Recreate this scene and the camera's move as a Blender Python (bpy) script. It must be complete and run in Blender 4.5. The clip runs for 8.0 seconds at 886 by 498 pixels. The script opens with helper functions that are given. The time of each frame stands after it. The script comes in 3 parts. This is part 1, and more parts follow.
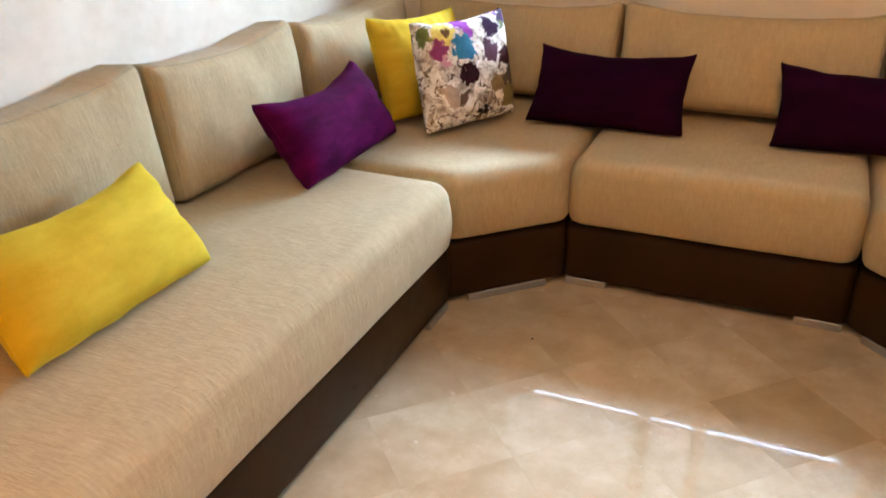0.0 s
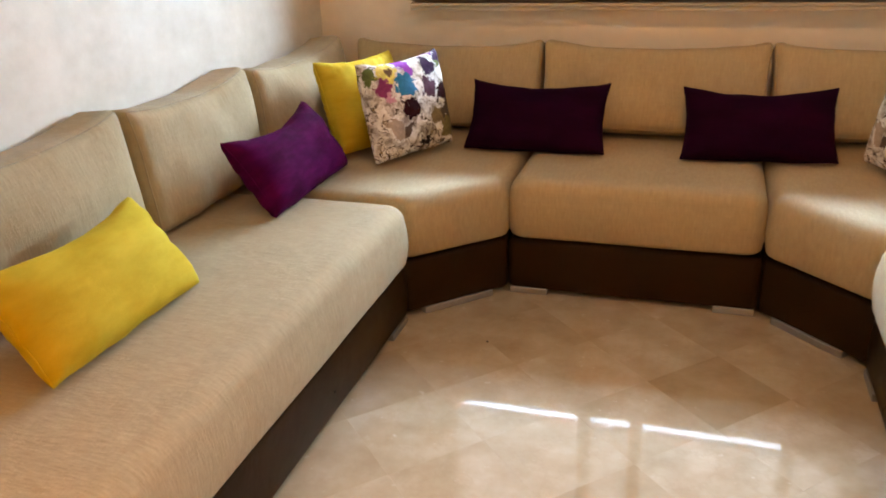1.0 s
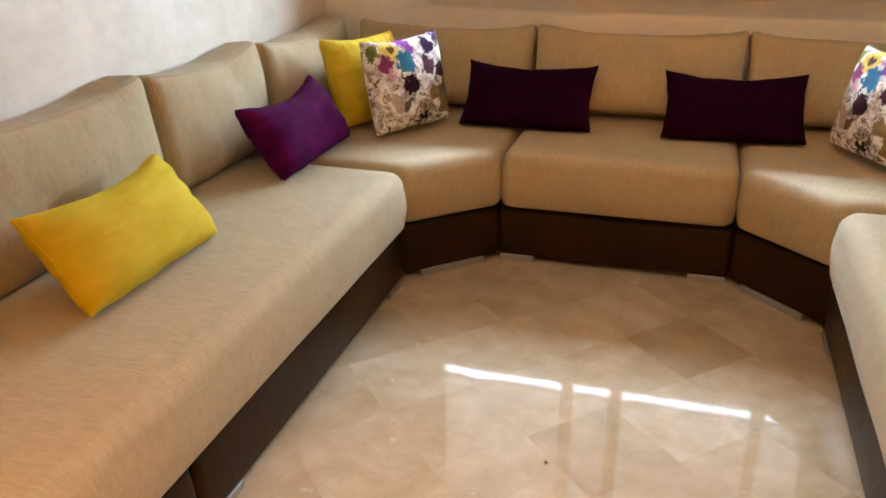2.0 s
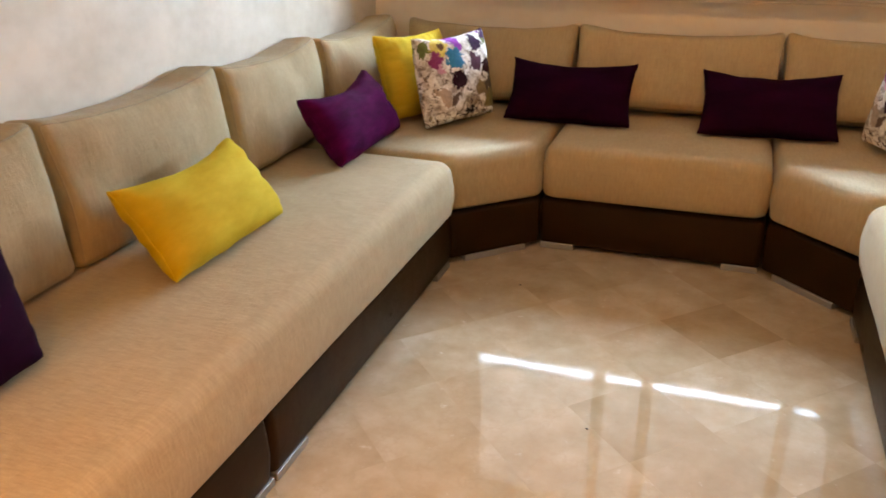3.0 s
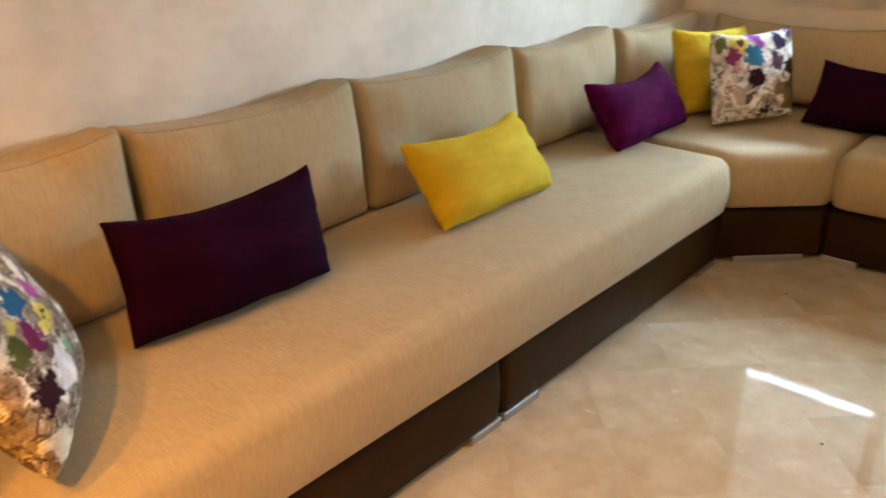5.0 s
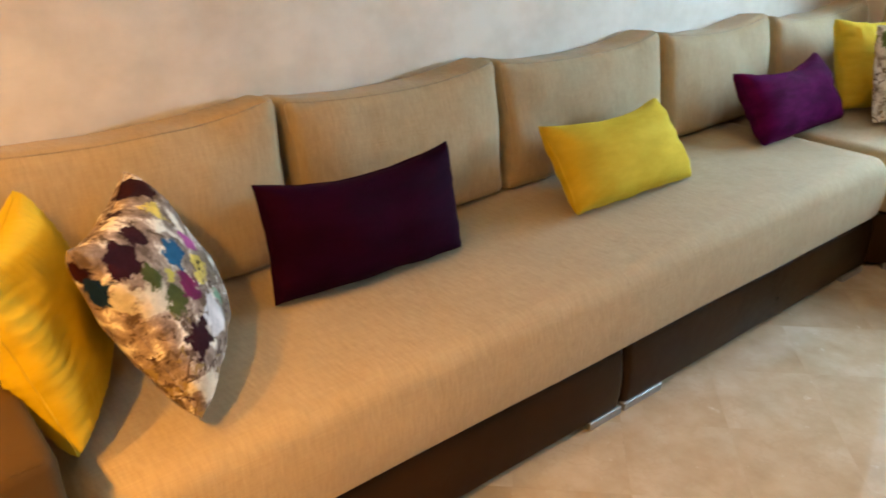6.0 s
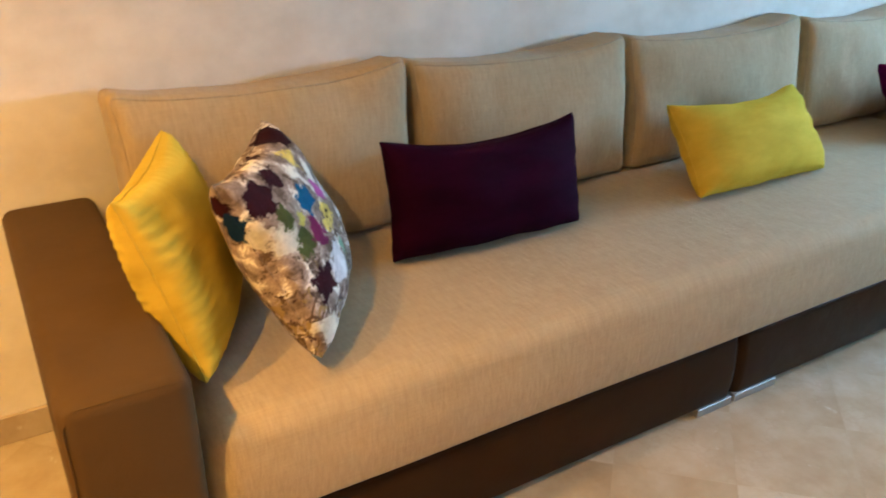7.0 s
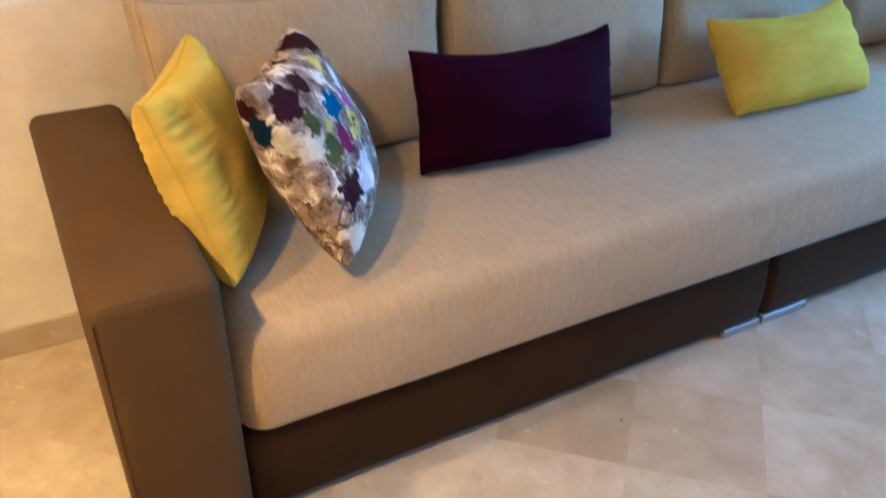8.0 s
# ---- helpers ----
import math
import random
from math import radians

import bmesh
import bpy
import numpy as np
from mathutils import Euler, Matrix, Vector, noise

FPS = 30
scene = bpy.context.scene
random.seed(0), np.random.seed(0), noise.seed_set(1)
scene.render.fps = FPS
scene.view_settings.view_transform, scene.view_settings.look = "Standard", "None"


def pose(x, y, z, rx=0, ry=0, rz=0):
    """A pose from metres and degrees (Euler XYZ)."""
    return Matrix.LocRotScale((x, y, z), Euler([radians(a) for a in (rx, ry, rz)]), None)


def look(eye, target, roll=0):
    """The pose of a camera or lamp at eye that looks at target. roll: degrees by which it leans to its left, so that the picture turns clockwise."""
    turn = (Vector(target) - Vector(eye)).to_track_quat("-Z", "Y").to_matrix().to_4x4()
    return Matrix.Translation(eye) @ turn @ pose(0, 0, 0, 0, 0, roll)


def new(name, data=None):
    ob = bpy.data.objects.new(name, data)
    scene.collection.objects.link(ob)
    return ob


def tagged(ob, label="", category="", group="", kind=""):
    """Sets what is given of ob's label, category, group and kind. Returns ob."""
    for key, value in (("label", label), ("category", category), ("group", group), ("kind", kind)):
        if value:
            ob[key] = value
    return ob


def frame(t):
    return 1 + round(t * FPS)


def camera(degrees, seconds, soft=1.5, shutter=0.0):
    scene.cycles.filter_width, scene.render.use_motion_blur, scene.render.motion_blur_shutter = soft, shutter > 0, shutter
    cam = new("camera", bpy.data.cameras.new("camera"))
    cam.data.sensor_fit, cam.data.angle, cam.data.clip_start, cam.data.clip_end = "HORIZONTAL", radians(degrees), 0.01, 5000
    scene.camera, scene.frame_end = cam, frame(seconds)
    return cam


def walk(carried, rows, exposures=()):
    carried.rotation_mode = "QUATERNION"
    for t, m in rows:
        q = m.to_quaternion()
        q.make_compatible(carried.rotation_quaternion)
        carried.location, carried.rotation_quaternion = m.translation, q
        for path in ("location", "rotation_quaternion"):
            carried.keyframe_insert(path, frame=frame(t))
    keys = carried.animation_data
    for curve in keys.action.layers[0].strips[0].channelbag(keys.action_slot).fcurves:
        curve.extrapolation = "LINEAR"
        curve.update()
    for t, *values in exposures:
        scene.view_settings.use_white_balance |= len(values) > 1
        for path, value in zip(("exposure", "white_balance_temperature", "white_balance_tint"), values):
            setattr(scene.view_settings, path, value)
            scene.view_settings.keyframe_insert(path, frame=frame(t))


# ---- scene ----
cam = camera(57.1, 8.0, soft=1.7, shutter=0.5)
EXPOSURE = [(0.0, -0.53, 8800, 20.5), (0.5, -0.65, 9100, 21.5), (1.5, -0.80, 9600, 23), (3.5, -0.90, 9700, 20), (4.5, -0.91, 9400, 15.5), (6.0, -0.94, 8000, 8), (7.0, -1.03, 6000, 1), (7.5, -1.04, 5150, 1), (8.0, -1.0, 4400, 3)]
PATH = [
    (0, (1.781, -3.301, 1.4), (1.036, -1.669, 0.516), -1.4),
    (0.5, (1.766, -3.48, 1.423), (1.083, -1.786, 0.607), -2.4),
    (1, (1.771, -3.604, 1.434), (1.195, -1.861, 0.64), -2.4),
    (1.5, (1.819, -3.716, 1.427), (1.28, -1.969, 0.615), -0.9),
    (3, (1.803, -4.046, 1.44), (1.195, -2.319, 0.634), -0.5),
    (3.5, (1.865, -4.077, 1.443), (1.117, -2.382, 0.689), 0.3),
    (4, (1.938, -4.104, 1.436), (1.041, -2.481, 0.687), 0.5),
    (4.5, (1.983, -4.131, 1.427), (0.907, -2.633, 0.653), -0.4),
    (6, (2.008, -4.177, 1.428), (0.587, -3.044, 0.592), -0.8),
    (6.5, (2.019, -4.209, 1.395), (0.516, -3.188, 0.559), -0.6),
    (7, (2.006, -4.233, 1.385), (0.458, -3.307, 0.52), 0.3),
    (7.5, (1.997, -4.247, 1.372), (0.435, -3.402, 0.452), 0.6),
    (8, (2.0, -4.236, 1.344), (0.495, -3.404, 0.323), 0.4),
]
walk(cam, [(t, look(eye, target, roll)) for t, eye, target, roll in PATH], EXPOSURE)

# ---- world and lights ----
W0, W1, BACK, REAR, TOP = -0.04, 3.18, 0.13, -6.2, 2.7   # room: left wall, right wall, window wall, rear wall, ceiling
OPEN_X0, OPEN_X1, OPEN_Z0, OPEN_Z1 = 0.495, 2.685, 1.012, 2.25  # window opening

world = bpy.data.worlds.new("world")
scene.world = world
world.use_nodes = True
wn = world.node_tree
sky = wn.nodes.new("ShaderNodeTexSky")
sky.sky_type = "NISHITA"
sky.sun_disc = False
sky.sun_elevation, sky.sun_rotation = radians(48), radians(20)
wn.links.new(sky.outputs[0], wn.nodes["Background"].inputs[0])
wn.nodes["Background"].inputs[1].default_value = 0.1


def lamp(name, shape, size, size_y, watts, colour, m):
    data = bpy.data.lights.new(name, "AREA")
    data.shape, data.size, data.energy, data.color = shape, size, watts, colour
    if shape == "RECTANGLE":
        data.size_y = size_y
    data.spread = radians(135 if shape == "RECTANGLE" else 118)
    ob = new(name, data)
    ob.matrix_world = m
    return ob


# lamps before the blind stand in for sky light; then warm unseen ceiling lamps
lamp("window_light", "RECTANGLE", 2.08, 0.90, 16, (0.46, 0.70, 1.0), look((1.59, 0.208, 1.765), (1.59, -1, 1.765)))
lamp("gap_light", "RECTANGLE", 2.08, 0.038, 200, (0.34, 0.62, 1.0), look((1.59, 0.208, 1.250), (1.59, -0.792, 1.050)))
lamp("ceiling_lamp_light", "DISK", 0.12, 0, 136, (1.0, 0.52, 0.12), look((1.84, -5.14, TOP - 0.06), (1.84, -5.14, 0)))
lamp("ceiling_lamp_light", "DISK", 0.12, 0, 62, (1.0, 0.52, 0.12), look((0.8, -5.15, TOP - 0.06), (0.8, -5.15, 0)))
# added fill lamp, warms the window wall and the cushions below it
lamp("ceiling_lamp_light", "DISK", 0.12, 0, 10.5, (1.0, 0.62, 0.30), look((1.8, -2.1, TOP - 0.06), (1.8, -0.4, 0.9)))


# ---- materials ----
def material(name):
    m = bpy.data.materials.new(name)
    m.use_nodes = True
    return m, m.node_tree, m.node_tree.nodes["Principled BSDF"]


def node(nt, kind, **inputs):
    n = nt.nodes.new("ShaderNode" + kind)
    for key, value in inputs.items():
        n.inputs[key.replace("_", " ")].default_value = value
    return n


def link(nt, a, b):
    nt.links.new(a, b)


def coords(nt, scale=(1, 1, 1)):
    tc = nt.nodes.new("ShaderNodeTexCoord")
    mp = node(nt, "Mapping", Scale=scale)
    link(nt, tc.outputs["Object"], mp.inputs[0])
    return mp.outputs[0]


def noise_tex(nt, vec, scale, detail=4.0, rough=0.55):
    n = node(nt, "TexNoise", Scale=scale, Detail=detail, Roughness=rough)
    link(nt, vec, n.inputs["Vector"])
    return n.outputs["Fac"]


def ramp(nt, fac, *stops):
    r = nt.nodes.new("ShaderNodeValToRGB")
    els = r.color_ramp.elements
    while len(els) < len(stops):
        els.new(0.5)
    for e, (at, col) in zip(els, stops):
        e.position, e.color = at, (*col, 1)
    link(nt, fac, r.inputs[0])
    return r.outputs[0]


def mixed(nt, fac, a, b, mode="MIX"):
    m = nt.nodes.new("ShaderNodeMix")
    m.data_type, m.blend_type = "RGBA", mode
    for k, v in ((0, fac), (6, a), (7, b)):
        if hasattr(v, "is_linked"):
            link(nt, v, m.inputs[k])
        elif k == 0:
            m.inputs[0].default_value = v
        else:
            m.inputs[k].default_value = (*v, 1)
    return m.outputs[2]


def maths(nt, op, a, b=0.0, c=0.0):
    m = nt.nodes.new("ShaderNodeMath")
    m.operation = op
    for k, v in enumerate((a, b, c)):
        if hasattr(v, "is_linked"):
            link(nt, v, m.inputs[k])
        else:
            m.inputs[k].default_value = v
    return m.outputs[0]


def bump(nt, bsdf, height, strength, distance):
    b = node(nt, "Bump", Strength=strength, Distance=distance)
    link(nt, height, b.inputs["Height"])
    link(nt, b.outputs[0], bsdf.inputs["Normal"])


def linen(name, dark, light, fine):
    """Slubby woven upholstery: long uneven threads side by side along the axis named by fine, a tight cross weave, uneven dye."""
    m, nt, b = material(name)
    k = "xyz".index(fine)

    def threads(across, along, detail):
        return noise_tex(nt, coords(nt, [across if i == k else along for i in range(3)]), 1, detail, 0.6)

    slub, thread = threads(120, 24, 4), threads(420, 40, 2)
    cross = noise_tex(nt, coords(nt, [14 if i == k else 330 for i in range(3)]), 1, 2)
    weave = maths(nt, "ADD", maths(nt, "MULTIPLY", slub, 0.5), maths(nt, "MULTIPLY_ADD", thread, 0.25, maths(nt, "MULTIPLY", cross, 0.25)))
    middle = [(p + q) / 2 for p, q in zip(dark, light)]
    col = ramp(nt, weave, (0.36, dark), (0.5, middle), (0.64, light))
    cloud = noise_tex(nt, coords(nt), 5, 3)
    col = mixed(nt, 0.35, col, ramp(nt, cloud, (0.3, (0.80, 0.77, 0.74)), (0.7, (1, 1, 1))), "MULTIPLY")
    link(nt, col, b.inputs["Base Color"])
    b.inputs["Roughness"].default_value = 0.85
    b.inputs["Sheen Weight"].default_value = 0.10
    folds = noise_tex(nt, coords(nt), 9, 3)
    bump(nt, b, maths(nt, "ADD", weave, maths(nt, "MULTIPLY", folds, 2.0)), 0.55, 0.004)
    return m


def leatherette(name, dark, light, rough, gloss=0.16):
    m, nt, b = material(name)
    v = coords(nt)
    cloud = noise_tex(nt, v, 4, 4)
    link(nt, ramp(nt, cloud, (0.3, dark), (0.7, light)), b.inputs["Base Color"])
    grain = node(nt, "TexVoronoi", Scale=420.0)
    link(nt, v, grain.inputs["Vector"])
    b.inputs["Specular IOR Level"].default_value = gloss
    link(nt, maths(nt, "ADD", rough - 0.06, maths(nt, "MULTIPLY", cloud, 0.12)), b.inputs["Roughness"])
    bump(nt, b, maths(nt, "ADD", maths(nt, "MULTIPLY", grain.outputs["Distance"], 0.5), maths(nt, "MULTIPLY", noise_tex(nt, v, 14, 3), 3)), 0.25, 0.003)
    return m


def velvet(name, dark, light, sheen):
    m, nt, b = material(name)
    v = coords(nt)
    nap = noise_tex(nt, coords(nt, (7, 7, 18)), 1, 5, 0.6)
    link(nt, ramp(nt, nap, (0.3, dark), (0.7, light)), b.inputs["Base Color"])
    b.inputs["Roughness"].default_value = 0.8
    b.inputs["Specular IOR Level"].default_value = 0.03
    b.inputs["Sheen Weight"].default_value = sheen
    b.inputs["Sheen Roughness"].default_value = 0.4
    b.inputs["Sheen Tint"].default_value = (*[min(1, 2.2 * c + 0.05) for c in light], 1)
    bump(nt, b, maths(nt, "ADD", noise_tex(nt, v, 400, 2), maths(nt, "MULTIPLY", noise_tex(nt, v, 13, 4), 3)), 0.25, 0.004)
    return m


def floral(name, half, ground, spots, busy=0.0, grain=3.2, warp=0.34, widen=1.0):
    """Printed cotton: brushed ground, and blossoms with ragged edges at given places of the cover."""
    m, nt, b = material(name)
    v = coords(nt, (1 / half, 1 / half, 1 / half))
    bend = node(nt, "TexNoise", Scale=4.5, Detail=3.0)
    link(nt, v, bend.inputs["Vector"])
    w = nt.nodes.new("ShaderNodeVectorMath")
    w.operation = "MULTIPLY_ADD"
    link(nt, bend.outputs["Color"], w.inputs[0])
    w.inputs[1].default_value, w.inputs[2].default_value = (warp, warp, warp), (-warp / 2, -warp / 2, -warp / 2)
    add = nt.nodes.new("ShaderNodeVectorMath")
    link(nt, v, add.inputs[0])
    link(nt, w.outputs[0], add.inputs[1])
    sep = nt.nodes.new("ShaderNodeSeparateXYZ")
    link(nt, add.outputs[0], sep.inputs[0])
    brushed = noise_tex(nt, add.outputs[0], grain, 6, 0.65)
    col = ramp(nt, brushed, *ground)
    twig = noise_tex(nt, add.outputs[0], 3.6, 3, 0.55)
    petal = noise_tex(nt, add.outputs[0], 5.2, 4, 0.65)
    lower = maths(nt, "MULTIPLY_ADD", sep.outputs["Z"], -0.09, busy)
    branch = maths(nt, "ABSOLUTE", maths(nt, "SUBTRACT", twig, 0.5))
    low = ramp(nt, maths(nt, "ADD", petal, lower), (0.50, (0, 0, 0)), (0.58, (1, 1, 1)))
    col = mixed(nt, maths(nt, "MULTIPLY", ramp(nt, branch, (0.022, (1, 1, 1)), (0.034, (0, 0, 0))), low), col, (0.10, 0.062, 0.040))
    col = mixed(nt, ramp(nt, maths(nt, "ADD", petal, lower), (0.66, (0, 0, 0)), (0.69, (1, 1, 1))), col, (0.26, 0.18, 0.08))
    speck = noise_tex(nt, add.outputs[0], 11, 3, 0.6)
    col = mixed(nt, ramp(nt, maths(nt, "ADD", speck, lower), (0.70, (0, 0, 0)), (0.72, (1, 1, 1))), col, (0.06, 0.03, 0.03))
    for u, z, r, colour, *deep in spots:
        dx = maths(nt, "MULTIPLY", maths(nt, "SUBTRACT", sep.outputs["X"], u), 1 / widen)
        dz = maths(nt, "SUBTRACT", sep.outputs["Z"], z)
        square = maths(nt, "ADD", maths(nt, "MULTIPLY", dx, dx), maths(nt, "MULTIPLY", dz, dz))
        if deep:
            dy = maths(nt, "SUBTRACT", sep.outputs["Y"], deep[0])
            square = maths(nt, "MULTIPLY_ADD", dy, dy, square)
        d = maths(nt, "SQRT", square)
        ragged = maths(nt, "MULTIPLY_ADD", petal, 0.26, -0.13 + r)
        edge = maths(nt, "SUBTRACT", maths(nt, "MULTIPLY_ADD", speck, 0.18, maths(nt, "SUBTRACT", ragged, 0.09)), d)
        mask = maths(nt, "MULTIPLY", edge, 40)
        mask.node.use_clamp = True
        shade = ramp(nt, brushed, (0.35, [0.65 * c for c in colour]), (0.65, [min(1, 1.2 * c) for c in colour]))
        col = mixed(nt, mask, col, shade)
    link(nt, col, b.inputs["Base Color"])
    b.inputs["Roughness"].default_value = 0.8
    b.inputs["Specular IOR Level"].default_value = 0.08
    raw = coords(nt)
    bump(nt, b, maths(nt, "ADD", noise_tex(nt, raw, 500, 2), maths(nt, "MULTIPLY", noise_tex(nt, raw, 18, 4), 5)), 0.3, 0.004)
    return m


def plaster(name, dark, light):
    """Trowelled, lightly mottled wall paint."""
    m, nt, b = material(name)
    v = coords(nt)
    big = noise_tex(nt, v, 3.2, 6, 0.62)
    mid = noise_tex(nt, coords(nt, (9, 9, 14)), 1, 5, 0.6)
    mix = maths(nt, "ADD", maths(nt, "MULTIPLY", big, 0.65), maths(nt, "MULTIPLY", mid, 0.35))
    link(nt, ramp(nt, mix, (0.36, dark), (0.6, light)), b.inputs["Base Color"])
    b.inputs["Roughness"].default_value = 0.62
    bump(nt, b, maths(nt, "ADD", mix, maths(nt, "MULTIPLY", noise_tex(nt, v, 90, 3), 0.15)), 0.25, 0.006)
    return m


def painted(name, colour, rough):
    m, nt, b = material(name)
    n = noise_tex(nt, coords(nt), 7, 4)
    link(nt, ramp(nt, n, (0.3, [0.9 * c for c in colour]), (0.7, colour)), b.inputs["Base Color"])
    b.inputs["Roughness"].default_value = rough
    return m


def marble(name, rough):
    """Polished cream marble; each slab with its own tone and its own stretch of clouds and veins."""
    m, nt, b = material(name)
    info = nt.nodes.new("ShaderNodeObjectInfo")
    tc = nt.nodes.new("ShaderNodeTexCoord")
    off = nt.nodes.new("ShaderNodeVectorMath")
    off.operation = "MULTIPLY_ADD"
    comb = nt.nodes.new("ShaderNodeCombineXYZ")
    for k in range(3):
        link(nt, info.outputs["Random"], comb.inputs[k])
    link(nt, comb.outputs[0], off.inputs[0])
    off.inputs[1].default_value = (37.0, 91.0, 53.0)
    link(nt, tc.outputs["Object"], off.inputs[2])
    v = off.outputs[0]
    cloud = noise_tex(nt, v, 7, 6, 0.62)
    col = ramp(nt, cloud, (0.25, (0.375, 0.285, 0.185)), (0.48, (0.45, 0.362, 0.252)), (0.75, (0.535, 0.452, 0.342)))
    tone = ramp(nt, info.outputs["Random"], (0.0, (0.79, 0.74, 0.67)), (0.16, (0.87, 0.83, 0.78)), (0.4, (0.95, 0.93, 0.90)), (1.0, (1, 1, 1)))
    col = mixed(nt, 1.0, col, tone, "MULTIPLY")
    wisp = maths(nt, "ABSOLUTE", maths(nt, "SUBTRACT", noise_tex(nt, v, 5, 5, 0.6), 0.5))
    col = mixed(nt, ramp(nt, wisp, (0.0, (0.25, 0.25, 0.25)), (0.018, (0, 0, 0))), col, (0.36, 0.27, 0.18))
    fleck = noise_tex(nt, v, 26, 4, 0.6)
    col = mixed(nt, ramp(nt, fleck, (0.66, (0, 0, 0)), (0.78, (0.35, 0.35, 0.35))), col, (0.80, 0.75, 0.66))
    link(nt, col, b.inputs["Base Color"])
    b.inputs["Roughness"].default_value = rough
    b.inputs["IOR"].default_value = 1.5
    return m


def plain(name, colour, rough, metal=0.0):
    m, nt, b = material(name)
    b.inputs["Base Color"].default_value = (*colour, 1)
    n = noise_tex(nt, coords(nt), 60, 3)
    link(nt, maths(nt, "MULTIPLY_ADD", n, 0.15, rough - 0.07), b.inputs["Roughness"])
    b.inputs["Metallic"].default_value = metal
    return m


def glowing(name, colour, strength):
    m, nt, b = material(name)
    b.inputs["Base Color"].default_value = (*colour, 1)
    b.inputs["Emission Color"].default_value = (*colour, 1)
    b.inputs["Emission Strength"].default_value = strength
    return m


def clear_glass(name):
    m, nt, b = material(name)
    b.inputs["Base Color"].default_value = (0.96, 0.98, 0.97, 1)
    b.inputs["Roughness"].default_value = 0.0
    b.inputs["IOR"].default_value = 1.45
    b.inputs["Transmission Weight"].default_value = 1.0
    return m


LINEN = linen("beige_linen", (0.358, 0.255, 0.134), (0.447, 0.332, 0.184), "x")
LINEN_ALONG = linen("beige_linen_long_run", (0.358, 0.255, 0.134), (0.447, 0.332, 0.184), "y")
PIPING = linen("beige_piping", (0.30, 0.215, 0.125), (0.40, 0.31, 0.19), "x")
BROWN = leatherette("brown_leatherette", (0.023, 0.0098, 0.0033), (0.033, 0.0142, 0.0050), 0.30, 0.07)
TAUPE = leatherette("arm_leatherette", (0.064, 0.035, 0.0135), (0.085, 0.047, 0.0185), 0.55, 0.05)
YELLOW = velvet("yellow_velvet", (0.50, 0.340, 0.030), (0.63, 0.442, 0.056), 0.12)
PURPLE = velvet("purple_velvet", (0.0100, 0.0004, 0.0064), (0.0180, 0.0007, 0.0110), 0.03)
# brighter copy of the purple velvet: window daylight put into the pillow's colour
PURPLE_LIT = velvet("purple_velvet_lit", (0.036, 0.001, 0.020), (0.098, 0.003, 0.056), 0.06)
MAROON, PLUM = (0.030, 0.0045, 0.007), (0.038, 0.010, 0.042)
BLUE, MAGENTA, SUN, OLIVE = (0.015, 0.17, 0.30), (0.32, 0.05, 0.36), (0.70, 0.52, 0.12), (0.13, 0.16, 0.05)
PRINT_A = floral("floral_print", 0.21, ((0.38, (0.27, 0.21, 0.17)), (0.49, (0.64, 0.58, 0.51)), (0.58, (0.82, 0.79, 0.75))), [
    (-0.80, 0.65, 0.14, OLIVE), (-0.50, 0.66, 0.24, SUN), (-0.45, 0.68, 0.10, (0.14, 0.06, 0.02)), (-0.62, 0.40, 0.20, (0.27, 0.04, 0.12)),
    (-0.55, 0.20, 0.13, (0.60, 0.28, 0.34)), (-0.05, 0.72, 0.18, MAGENTA), (-0.15, 0.42, 0.21, BLUE), (0.46, 0.62, 0.18, PLUM), (0.34, 0.26, 0.19, (0.09, 0.035, 0.055)),
    (-0.18, -0.06, 0.21, MAROON), (0.93, 0.80, 0.20, PLUM), (0.65, 0.95, 0.17, (0.17, 0.05, 0.20)), (0.72, 0.10, 0.18, MAROON), (0.80, 0.62, 0.10, OLIVE),
    (0.10, -0.70, 0.12, (0.02, 0.015, 0.015)), (0.70, -0.55, 0.24, (0.22, 0.16, 0.06)), (0.42, -0.30, 0.20, (0.24, 0.165, 0.085)), (0.82, -0.22, 0.22, (0.11, 0.075, 0.05)), (-0.30, -0.42, 0.12, (0.12, 0.07, 0.05)), (-0.55, -0.35, 0.17, (0.45, 0.33, 0.25))], busy=0.025, grain=4.2)
